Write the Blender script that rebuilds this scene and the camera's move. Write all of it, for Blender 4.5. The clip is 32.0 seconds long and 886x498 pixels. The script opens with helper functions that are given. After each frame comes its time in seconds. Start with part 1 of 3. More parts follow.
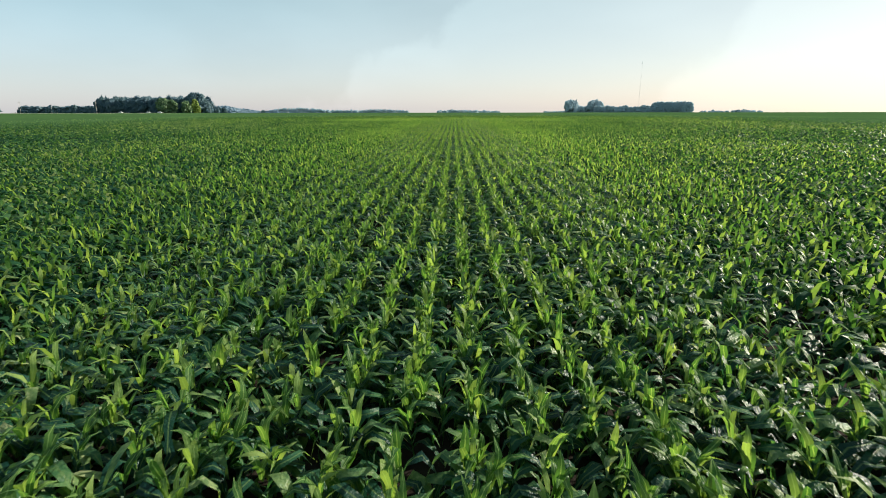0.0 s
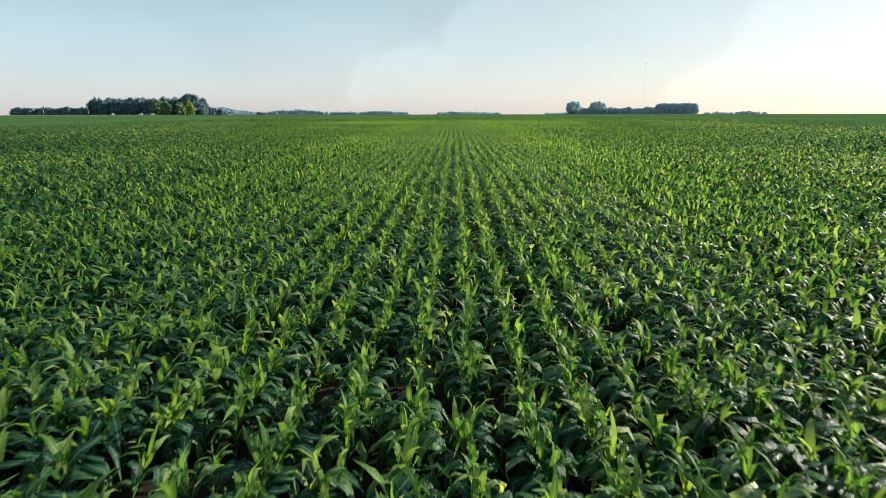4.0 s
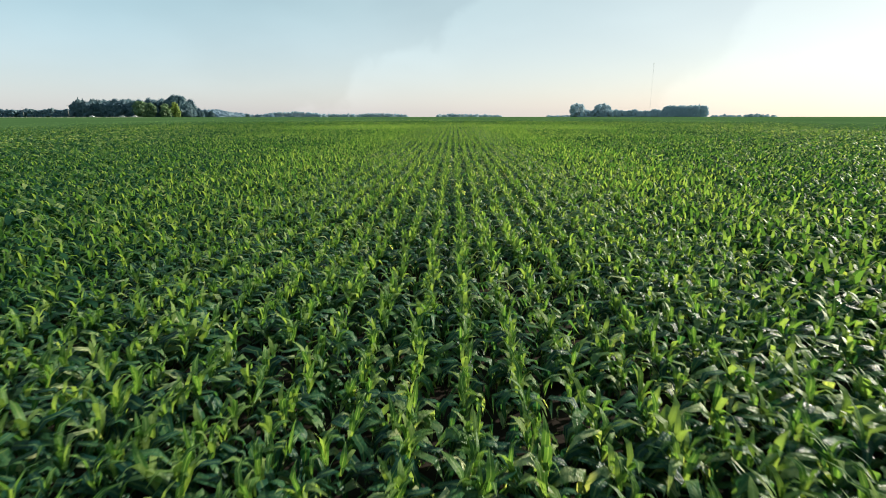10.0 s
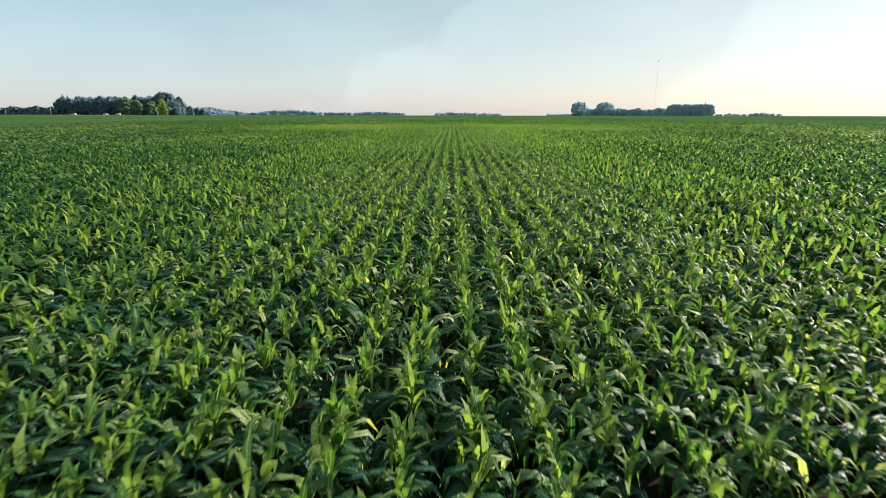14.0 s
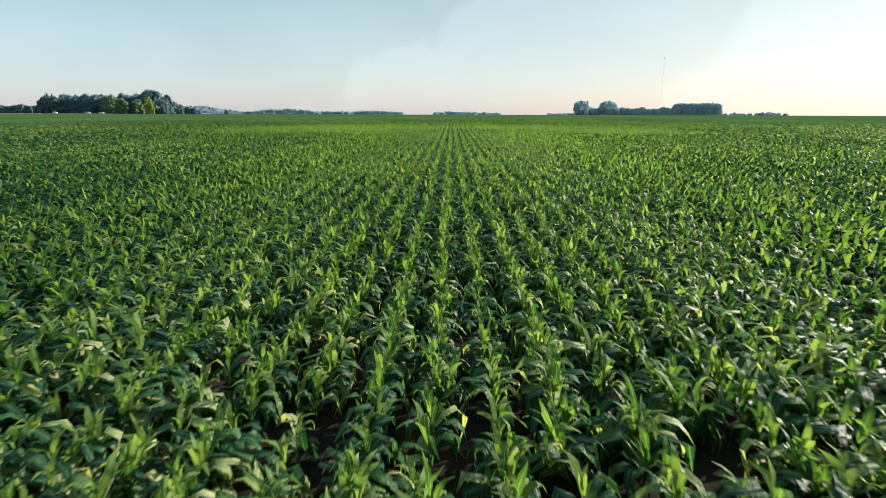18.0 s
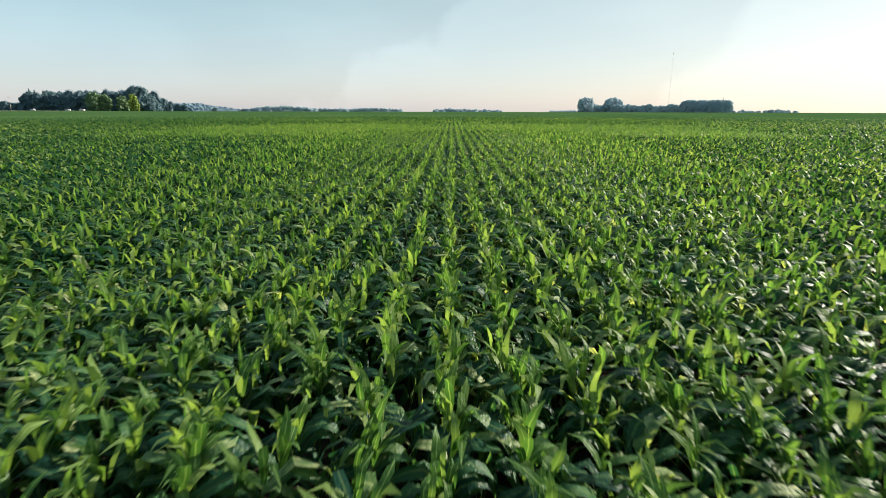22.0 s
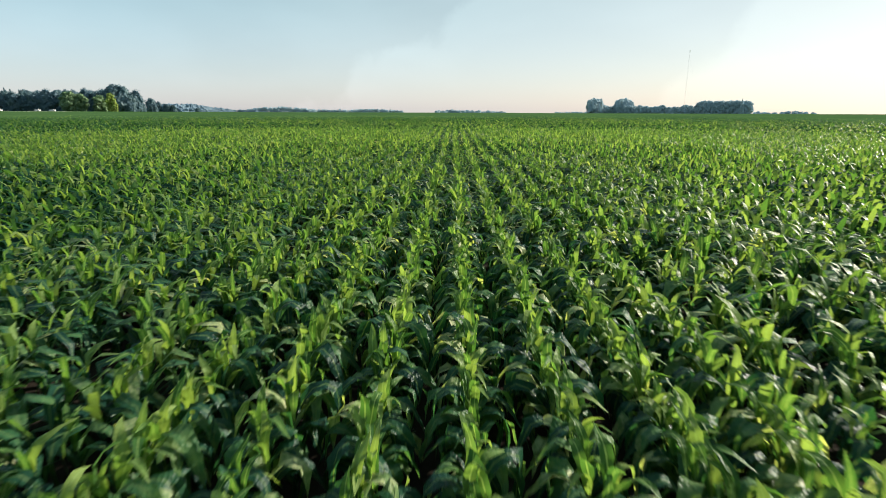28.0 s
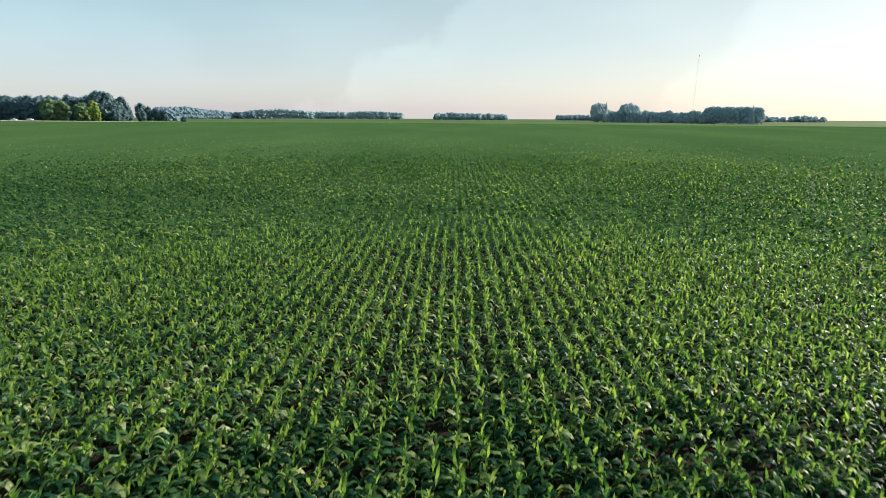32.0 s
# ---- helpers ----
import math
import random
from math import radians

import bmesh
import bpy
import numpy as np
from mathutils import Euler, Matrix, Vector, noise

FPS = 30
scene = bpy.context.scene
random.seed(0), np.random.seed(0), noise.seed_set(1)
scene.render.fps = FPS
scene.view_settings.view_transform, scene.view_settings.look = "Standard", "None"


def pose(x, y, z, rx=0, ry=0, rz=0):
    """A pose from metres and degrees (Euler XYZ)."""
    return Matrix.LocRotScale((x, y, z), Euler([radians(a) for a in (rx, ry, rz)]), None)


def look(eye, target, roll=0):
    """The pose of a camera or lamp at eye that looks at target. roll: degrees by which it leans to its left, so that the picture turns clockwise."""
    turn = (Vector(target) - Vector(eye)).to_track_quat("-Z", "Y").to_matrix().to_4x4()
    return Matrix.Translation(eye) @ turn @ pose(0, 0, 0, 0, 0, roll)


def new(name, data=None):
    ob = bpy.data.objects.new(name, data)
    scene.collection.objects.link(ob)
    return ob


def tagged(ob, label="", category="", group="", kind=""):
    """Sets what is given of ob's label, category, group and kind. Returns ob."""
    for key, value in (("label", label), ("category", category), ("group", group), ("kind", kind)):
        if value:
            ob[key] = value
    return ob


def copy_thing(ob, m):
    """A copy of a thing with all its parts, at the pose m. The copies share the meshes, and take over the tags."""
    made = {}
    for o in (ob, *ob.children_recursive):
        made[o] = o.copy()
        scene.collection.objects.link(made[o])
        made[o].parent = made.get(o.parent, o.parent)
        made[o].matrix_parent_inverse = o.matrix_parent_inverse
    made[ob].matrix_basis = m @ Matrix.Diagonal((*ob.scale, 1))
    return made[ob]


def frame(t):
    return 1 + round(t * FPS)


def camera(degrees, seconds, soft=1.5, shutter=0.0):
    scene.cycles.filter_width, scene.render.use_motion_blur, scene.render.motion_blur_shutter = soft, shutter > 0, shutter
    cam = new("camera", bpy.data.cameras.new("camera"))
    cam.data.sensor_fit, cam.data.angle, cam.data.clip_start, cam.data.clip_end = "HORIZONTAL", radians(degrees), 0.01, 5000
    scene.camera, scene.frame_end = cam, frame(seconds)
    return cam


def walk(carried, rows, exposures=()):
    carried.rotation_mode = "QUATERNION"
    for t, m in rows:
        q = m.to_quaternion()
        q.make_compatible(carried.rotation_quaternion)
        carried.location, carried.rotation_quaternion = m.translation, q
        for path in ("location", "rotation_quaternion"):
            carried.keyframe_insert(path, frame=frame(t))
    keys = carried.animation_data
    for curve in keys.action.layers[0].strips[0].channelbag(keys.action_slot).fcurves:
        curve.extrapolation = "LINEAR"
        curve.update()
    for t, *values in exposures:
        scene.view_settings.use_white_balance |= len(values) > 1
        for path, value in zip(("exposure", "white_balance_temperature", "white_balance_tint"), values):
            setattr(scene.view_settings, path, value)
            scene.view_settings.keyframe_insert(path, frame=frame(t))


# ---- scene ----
# ---- the camera and its walk ----
cam = camera(80.08, 32.0, soft=0.9, shutter=0.2)
PATH = [
    (0, -0.236, 0.26, 4.257, 1.24, -14.89, -0.12),
    (1, -0.221, 2.82, 4.282, 1.25, -14.96, -0.12),
    (2, -0.220, 6.34, 4.277, 1.26, -14.95, -0.12),
    (3, -0.222, 10.42, 4.268, 1.26, -14.83, -0.13),
    (6, -0.201, 23.79, 4.392, 1.30, -14.60, -0.12),
    (7, -0.190, 28.72, 4.341, 1.31, -14.53, -0.11),
    (8, -0.187, 33.83, 4.294, 1.30, -14.48, -0.11),
    (9, -0.195, 38.97, 4.250, 1.27, -14.45, -0.09),
    (10, -0.206, 44.12, 4.208, 1.23, -14.48, -0.06),
    (11, -0.208, 49.30, 4.140, 1.20, -14.51, -0.02),
    (12, -0.205, 54.50, 4.088, 1.17, -14.51, 0.00),
    (13, -0.214, 59.69, 4.028, 1.12, -14.57, 0.03),
    (14, -0.247, 64.92, 3.993, 1.05, -14.62, 0.05),
    (17, -0.533, 80.43, 3.949, 0.92, -14.63, 0.10),
    (18, -0.570, 86.14, 3.921, 0.91, -14.72, 0.11),
    (19, -0.593, 92.07, 3.842, 0.90, -14.86, 0.12),
    (20, -0.613, 98.05, 3.760, 0.88, -14.92, 0.13),
    (21, -0.657, 103.92, 3.604, 0.88, -14.95, 0.12),
    (22, -0.734, 109.93, 3.567, 0.91, -14.98, 0.11),
    (23, -0.801, 116.11, 3.519, 0.95, -14.95, 0.11),
    (24, -0.838, 122.26, 3.468, 0.99, -14.95, 0.11),
    (25, -0.856, 128.27, 3.510, 1.01, -14.95, 0.12),
    (27.5, -0.885, 142.84, 2.923, 1.12, -14.83, 0.17),
    (28, -0.906, 145.68, 2.888, 1.13, -14.83, 0.18),
    (28.5, -0.929, 148.48, 2.871, 1.14, -14.83, 0.18),
    (29, -0.949, 151.25, 2.896, 1.14, -14.83, 0.19),
    (29.5, -0.966, 154.10, 3.154, 1.15, -14.86, 0.19),
    (30, -0.977, 157.13, 3.994, 1.14, -14.89, 0.20),
    (30.5, -0.982, 160.09, 5.437, 1.13, -14.92, 0.22),
    (31, -0.982, 162.96, 7.049, 1.12, -14.95, 0.23),
    (31.5, -0.980, 165.88, 8.590, 1.11, -14.95, 0.24),
    (32, -0.976, 168.84, 10.081, 1.11, -14.92, 0.26),
]
walk(cam, [(t, pose(x, y, z, 90 + p, 0, w) @ pose(0, 0, 0, 0, 0, r)) for t, x, y, z, w, p, r in PATH])

# ---- world, sun, exposure ----
SUN_AZ, SUN_EL = radians(63), radians(25)      # azimuth from +y towards +x
world = bpy.data.worlds.new("morning_sky")
scene.world = world
world.use_nodes = True
wn, wl = world.node_tree.nodes, world.node_tree.links
wn.clear()
sky = wn.new("ShaderNodeTexSky")
sky.sky_type, sky.sun_disc = "NISHITA", False
sky.sun_elevation, sky.sun_rotation = SUN_EL, SUN_AZ
sky.air_density, sky.dust_density, sky.ozone_density = 1.0, 0.6, 1.3
# thin high cloud veil that drifts over the blue
coord = wn.new("ShaderNodeTexCoord")
squash = wn.new("ShaderNodeMapping")
squash.inputs["Scale"].default_value = (1.0, 0.8, 2.4)
squash.inputs["Rotation"].default_value = (0.0, radians(22), radians(12))
veil = wn.new("ShaderNodeTexNoise")
veil.inputs["Scale"].default_value, veil.inputs["Detail"].default_value = 2.6, 4.0
veil_range = wn.new("ShaderNodeMapRange")
veil_range.inputs["From Min"].default_value, veil_range.inputs["From Max"].default_value = 0.42, 0.72
veil_range.inputs["To Max"].default_value = 0.07
# the haze thickens evenly towards the horizon, all round
height = wn.new("ShaderNodeSeparateXYZ")
haze_range = wn.new("ShaderNodeMapRange")
haze_range.interpolation_type = "SMOOTHSTEP"
haze_range.inputs["From Min"].default_value, haze_range.inputs["From Max"].default_value = -0.02, 0.34
haze_range.inputs["To Min"].default_value, haze_range.inputs["To Max"].default_value = 0.60, 0.30
haze_sum = wn.new("ShaderNodeMath")
haze_sum.operation = "ADD"
veil_mix = wn.new("ShaderNodeMix")
veil_mix.data_type, veil_mix.blend_type = "RGBA", "ADD"
haze_tint = wn.new("ShaderNodeMix")
haze_tint.data_type = "RGBA"
high_tint = wn.new("ShaderNodeMix")
high_tint.data_type = "RGBA"
high_tint.inputs["A"].default_value, high_tint.inputs["B"].default_value = (8.9, 14.2, 14.7, 1), (10.4, 10.9, 8.6, 1)
wl.new(high_tint.outputs["Result"], haze_tint.inputs["B"])
# forward scattering: the low haze is creamy towards the sun and bluish away from it
sunward = wn.new("ShaderNodeVectorMath")
sunward.operation = "DOT_PRODUCT"
sunward.inputs[1].default_value = (math.sin(SUN_AZ), math.cos(SUN_AZ), 0.0)
sun_range = wn.new("ShaderNodeMapRange")
sun_range.inputs["From Min"].default_value, sun_range.inputs["From Max"].default_value = -0.1, 0.95
low_tint = wn.new("ShaderNodeMix")
low_tint.data_type = "RGBA"
low_tint.inputs["A"].default_value, low_tint.inputs["B"].default_value = (9.2, 9.4, 10.6, 1), (7.9, 7.5, 7.9, 1)
wl.new(coord.outputs["Generated"], sunward.inputs[0])
wl.new(sunward.outputs["Value"], sun_range.inputs["Value"])
wl.new(sun_range.outputs["Result"], low_tint.inputs["Factor"])
wl.new(sun_range.outputs["Result"], high_tint.inputs["Factor"])
wl.new(low_tint.outputs["Result"], haze_tint.inputs["A"])
tint_range = wn.new("ShaderNodeMapRange")
tint_range.inputs["From Min"].default_value, tint_range.inputs["From Max"].default_value = 0.0, 0.22
wl.new(height.outputs["Z"], tint_range.inputs["Value"])
wl.new(tint_range.outputs["Result"], haze_tint.inputs["Factor"])
wl.new(haze_tint.outputs["Result"], veil_mix.inputs["B"])
wl.new(coord.outputs["Generated"], height.inputs["Vector"])
wl.new(height.outputs["Z"], haze_range.inputs["Value"])
wl.new(haze_range.outputs["Result"], haze_sum.inputs[1])
back = wn.new("ShaderNodeBackground")
back.inputs["Strength"].default_value = 0.0395
w_out = wn.new("ShaderNodeOutputWorld")
wl.new(coord.outputs["Generated"], squash.inputs["Vector"])
wl.new(squash.outputs["Vector"], veil.inputs["Vector"])
wl.new(veil.outputs["Fac"], veil_range.inputs["Value"])
wl.new(veil_range.outputs["Result"], haze_sum.inputs[0])
# two banks of thin cloud with slanting edges, each brighter towards the sun's side of its edge
ahead = wn.new("ShaderNodeMath")
ahead.operation = "MAXIMUM"
ahead.inputs[1].default_value = 0.05
wl.new(height.outputs["Y"], ahead.inputs[0])
ragged = wn.new("ShaderNodeTexNoise")
ragged.inputs["Scale"].default_value, ragged.inputs["Detail"].default_value = 7.0, 5.0
wl.new(coord.outputs["Generated"], ragged.inputs["Vector"])
haze_total = haze_sum.outputs[0]
for lean, offset, soft_edge, gain in ((0.58, 0.10, 0.035, 0.09), (1.10, -0.45, 0.05, 0.09)):
    across_sky = wn.new("ShaderNodeMath")
    across_sky.operation = "MULTIPLY_ADD"
    across_sky.inputs[1].default_value = lean
    rise_sky = wn.new("ShaderNodeMath")
    rise_sky.operation = "MULTIPLY"
    rise_sky.inputs[1].default_value = -1.0
    wl.new(height.outputs["Z"], rise_sky.inputs[0])
    wl.new(height.outputs["X"], across_sky.inputs[0])
    wl.new(rise_sky.outputs[0], across_sky.inputs[2])
    slant = wn.new("ShaderNodeMath")
    slant.operation = "DIVIDE"
    wl.new(across_sky.outputs[0], slant.inputs[0])
    wl.new(ahead.outputs[0], slant.inputs[1])
    uneven = wn.new("ShaderNodeMath")
    uneven.operation = "MULTIPLY_ADD"
    uneven.inputs[1].default_value = 0.22
    wl.new(ragged.outputs["Fac"], uneven.inputs[0])
    wl.new(slant.outputs[0], uneven.inputs[2])
    bank = wn.new("ShaderNodeMapRange")
    bank.interpolation_type = "SMOOTHSTEP"
    bank.inputs["From Min"].default_value, bank.inputs["From Max"].default_value = 0.04 - offset, 0.04 - offset + soft_edge
    bank.inputs["To Max"].default_value = gain
    wl.new(uneven.outputs[0], bank.inputs["Value"])
    more = wn.new("ShaderNodeMath")
    more.operation = "ADD"
    wl.new(haze_total, more.inputs[0])
    wl.new(bank.outputs["Result"], more.inputs[1])
    haze_total = more.outputs[0]
wl.new(haze_total, veil_mix.inputs["Factor"])
thinned = wn.new("ShaderNodeMix")
thinned.data_type, thinned.blend_type = "RGBA", "MULTIPLY"
thinned.inputs["Factor"].default_value, thinned.inputs["B"].default_value = 1.0, (0.72, 0.72, 0.74, 1)
wl.new(sky.outputs["Color"], thinned.inputs["A"])
wl.new(thinned.outputs["Result"], veil_mix.inputs["A"])
wl.new(veil_mix.outputs["Result"], back.inputs["Color"])
wl.new(back.outputs["Background"], w_out.inputs["Surface"])

sun_data = bpy.data.lights.new("sun", "SUN")
sun_data.energy, sun_data.angle, sun_data.color = 5.0, radians(0.53), (1.0, 0.92, 0.78)
sun = new("sun", sun_data)
sun_way = Vector((math.sin(SUN_AZ) * math.cos(SUN_EL), math.cos(SUN_AZ) * math.cos(SUN_EL), math.sin(SUN_EL)))
sun.matrix_world = look(sun_way * 50, (0, 0, 0))
scene.view_settings.exposure = 0.98

# ---- materials ----


def material(name):
    m = bpy.data.materials.new(name)
    m.use_nodes = True
    nodes = m.node_tree.nodes
    return m, nodes, m.node_tree.links, nodes["Principled BSDF"], nodes["Material Output"]


def ramp(nodes, stops):
    r = nodes.new("ShaderNodeValToRGB")
    e = r.color_ramp.elements
    while len(e) < len(stops):
        e.new(0.5)
    for slot, (at, colour) in zip(e, stops):
        slot.position, slot.color = at, (*colour, 1)
    return r


def leaf_material(name, stops, thin, through_share, rough, patch=0.02, spec=0.5, ripple=0.0, rib=None):
    """Foliage: colour by leaf and by wide patches of the field, gloss on top, and light that comes through the blade."""
    m, n, l, bsdf, out = material(name)
    geo, info = n.new("ShaderNodeNewGeometry"), n.new("ShaderNodeObjectInfo")
    add = n.new("ShaderNodeMath")
    add.operation = "ADD"
    fract = n.new("ShaderNodeMath")
    fract.operation = "FRACT"
    l.new(geo.outputs["Random Per Island"], add.inputs[0])
    l.new(info.outputs["Random"], add.inputs[1])
    l.new(add.outputs[0], fract.inputs[0])
    wide = n.new("ShaderNodeTexNoise")
    wide.inputs["Scale"].default_value, wide.inputs["Detail"].default_value = patch, 3.0
    l.new(geo.outputs["Position"], wide.inputs["Vector"])
    fine = n.new("ShaderNodeTexNoise")
    fine.inputs["Scale"].default_value, fine.inputs["Detail"].default_value = 14.0, 4.0
    l.new(geo.outputs["Position"], fine.inputs["Vector"])
    mixv = n.new("ShaderNodeMath")
    mixv.operation = "MULTIPLY_ADD"
    mixv.inputs[1].default_value = 0.55
    l.new(fract.outputs[0], mixv.inputs[0])
    sumv = n.new("ShaderNodeMath")
    sumv.operation = "MULTIPLY_ADD"
    sumv.inputs[1].default_value = 0.5
    l.new(wide.outputs["Fac"], sumv.inputs[0])
    scalef = n.new("ShaderNodeMath")
    scalef.operation = "MULTIPLY"
    scalef.inputs[1].default_value = 0.25
    l.new(fine.outputs["Fac"], scalef.inputs[0])
    l.new(scalef.outputs[0], sumv.inputs[2])
    l.new(sumv.outputs[0], mixv.inputs[2])
    tone = ramp(n, stops)
    l.new(mixv.outputs[0], tone.inputs["Fac"])
    colour = tone.outputs["Color"]
    if rib:
        # the pale midrib runs down the middle of a blade
        side = n.new("ShaderNodeAttribute")
        side.attribute_name = "across"
        off = n.new("ShaderNodeMath")
        off.operation = "SUBTRACT"
        off.inputs[1].default_value = 2.0
        l.new(side.outputs["Fac"], off.inputs[0])
        reach = n.new("ShaderNodeMath")
        reach.operation = "ABSOLUTE"
        l.new(off.outputs[0], reach.inputs[0])
        stripe = n.new("ShaderNodeMapRange")
        stripe.inputs["From Min"].default_value, stripe.inputs["From Max"].default_value = 0.07, 0.2
        stripe.inputs["To Min"].default_value, stripe.inputs["To Max"].default_value = 0.75, 0.0
        l.new(reach.outputs[0], stripe.inputs["Value"])
        streak = n.new("ShaderNodeMix")
        streak.data_type = "RGBA"
        streak.inputs["B"].default_value = (*rib, 1)
        l.new(stripe.outputs["Result"], streak.inputs["Factor"])
        l.new(tone.outputs["Color"], streak.inputs["A"])
        colour = streak.outputs["Result"]
    l.new(colour, bsdf.inputs["Base Color"])
    bsdf.inputs["Roughness"].default_value = rough
    bsdf.inputs["Specular IOR Level"].default_value = spec
    trans = n.new("ShaderNodeBsdfTranslucent")
    if ripple:
        waves = n.new("ShaderNodeTexNoise")
        waves.inputs["Scale"].default_value, waves.inputs["Detail"].default_value = 34.0, 2.0
        l.new(geo.outputs["Position"], waves.inputs["Vector"])
        relief = n.new("ShaderNodeBump")
        relief.inputs["Strength"].default_value, relief.inputs["Distance"].default_value = ripple, 0.03
        l.new(waves.outputs["Fac"], relief.inputs["Height"])
        l.new(relief.outputs["Normal"], bsdf.inputs["Normal"])
    tint = n.new("ShaderNodeMix")
    tint.data_type, tint.blend_type = "RGBA", "MULTIPLY"
    tint.inputs["Factor"].default_value = 1.0
    tint.inputs["B"].default_value = (*thin, 1)
    l.new(colour, tint.inputs["A"])
    l.new(tint.outputs["Result"], trans.inputs["Color"])
    mix = n.new("ShaderNodeMixShader")
    mix.inputs["Fac"].default_value = through_share
    l.new(bsdf.outputs["BSDF"], mix.inputs[1])
    l.new(trans.outputs["BSDF"], mix.inputs[2])
    l.new(mix.outputs["Shader"], out.inputs["Surface"])
    return m


def rough_material(name, stops, scale, rough, bump=0.3, detail=6.0, stretch=(1, 1, 1), coarse=0.1):
    """A matt surface with grain and wide stains."""
    m, n, l, bsdf, out = material(name)
    geo = n.new("ShaderNodeNewGeometry")
    mp = n.new("ShaderNodeMapping")
    mp.inputs["Scale"].default_value = stretch
    l.new(geo.outputs["Position"], mp.inputs["Vector"])
    a, b = n.new("ShaderNodeTexNoise"), n.new("ShaderNodeTexNoise")
    a.inputs["Scale"].default_value, a.inputs["Detail"].default_value = scale, detail
    b.inputs["Scale"].default_value, b.inputs["Detail"].default_value = scale * coarse, 3.0
    for node in (a, b):
        l.new(mp.outputs["Vector"], node.inputs["Vector"])
    mean = n.new("ShaderNodeMath")
    mean.operation = "MULTIPLY_ADD"
    mean.inputs[1].default_value = 0.5
    half = n.new("ShaderNodeMath")
    half.operation = "MULTIPLY"
    half.inputs[1].default_value = 0.5
    l.new(b.outputs["Fac"], half.inputs[0])
    l.new(a.outputs["Fac"], mean.inputs[0])
    l.new(half.outputs[0], mean.inputs[2])
    tone = ramp(n, stops)
    l.new(mean.outputs[0], tone.inputs["Fac"])
    l.new(tone.outputs["Color"], bsdf.inputs["Base Color"])
    bsdf.inputs["Roughness"].default_value = rough
    bsdf.inputs["Specular IOR Level"].default_value = 0.5 if rough < 0.9 else 0.05
    if bump:
        bp = n.new("ShaderNodeBump")
        bp.inputs["Strength"].default_value = bump
        bp.inputs["Distance"].default_value = 0.3 / scale
        l.new(a.outputs["Fac"], bp.inputs["Height"])
        l.new(bp.outputs["Normal"], bsdf.inputs["Normal"])
    return m


# skylight blue is put into the dark stops, sunlit pallor into the last two
MATURE_STOPS = [(0.36, (0.008, 0.037, 0.028)), (0.60, (0.018, 0.068, 0.037)), (0.76, (0.043, 0.115, 0.046)), (0.85, (0.130, 0.205, 0.078)), (0.93, (0.38, 0.41, 0.22))]
MATURE = leaf_material("corn_leaf_mature", MATURE_STOPS, (2.5, 2.5, 0.9), 0.37, 0.33, spec=0.18, ripple=0.55, rib=(0.11, 0.18, 0.07))
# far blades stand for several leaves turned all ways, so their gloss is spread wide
# darker copy of the mature leaf for missing self-shade, haze in its blue
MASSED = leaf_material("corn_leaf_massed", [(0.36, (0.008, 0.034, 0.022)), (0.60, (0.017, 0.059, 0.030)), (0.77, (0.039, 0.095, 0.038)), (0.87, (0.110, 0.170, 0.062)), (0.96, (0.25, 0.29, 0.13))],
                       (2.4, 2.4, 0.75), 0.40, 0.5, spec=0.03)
YOUNG = leaf_material("corn_leaf_young", [(0.34, (0.036, 0.096, 0.026)), (0.62, (0.068, 0.143, 0.036)), (0.87, (0.170, 0.240, 0.070))],
                      (2.15, 2.2, 1.0), 0.41, 0.40, spec=0.11, ripple=0.4, rib=(0.20, 0.29, 0.10))
STALK = rough_material("corn_stalk_green", [(0.35, (0.09, 0.17, 0.04)), (0.65, (0.17, 0.25, 0.07))], 18, 0.5, 0.2)
# canopy green paled and blued: distance haze mixed into the colour
CANOPY = rough_material("corn_canopy_hazed_green", [(0.32, (0.036, 0.080, 0.030)), (0.52, (0.051, 0.104, 0.038)), (0.72, (0.074, 0.134, 0.047))], 1.6, 1.0, 0.6,
                        stretch=(1.0, 0.35, 1.0), coarse=0.02)
CANOPY.node_tree.nodes["Principled BSDF"].inputs["Specular IOR Level"].default_value = 0.0
# dark soil taken near black, standing in for shade between the rows
SOIL = rough_material("shade_darkened_soil", [(0.3, (0.012, 0.010, 0.008)), (0.6, (0.024, 0.019, 0.015)), (0.8, (0.042, 0.033, 0.026))], 6, 0.95, 0.8)
GRASS = rough_material("far_pasture", [(0.3, (0.045, 0.085, 0.030)), (0.55, (0.070, 0.115, 0.040)), (0.75, (0.12, 0.145, 0.065))], 0.05, 0.9, 0.0, coarse=0.12,
                       stretch=(0.25, 1.0, 1.0))
GRAVEL = rough_material("pale_gravel", [(0.3, (0.36, 0.33, 0.28)), (0.7, (0.55, 0.51, 0.45))], 3, 0.95, 0.4)
BARK = rough_material("bark", [(0.3, (0.07, 0.055, 0.042)), (0.7, (0.16, 0.13, 0.10))], 5, 0.9, 0.8, stretch=(1, 1, 0.25))
# woodland stops carry distance haze: blued beyond the plain leaf green
WOODS = leaf_material("hazed_woodland_leaf", [(0.25, (0.066, 0.120, 0.165)), (0.55, (0.080, 0.140, 0.180)), (0.85, (0.100, 0.160, 0.178))], (1.4, 1.6, 1.5), 0.4, 0.6, 0.03, 0.3)
WILLOW = leaf_material("willow_leaf", [(0.25, (0.070, 0.125, 0.070)), (0.55, (0.092, 0.155, 0.080)), (0.85, (0.115, 0.18, 0.085))], (1.8, 2.0, 0.9), 0.18, 0.6, 0.03, 0.3)
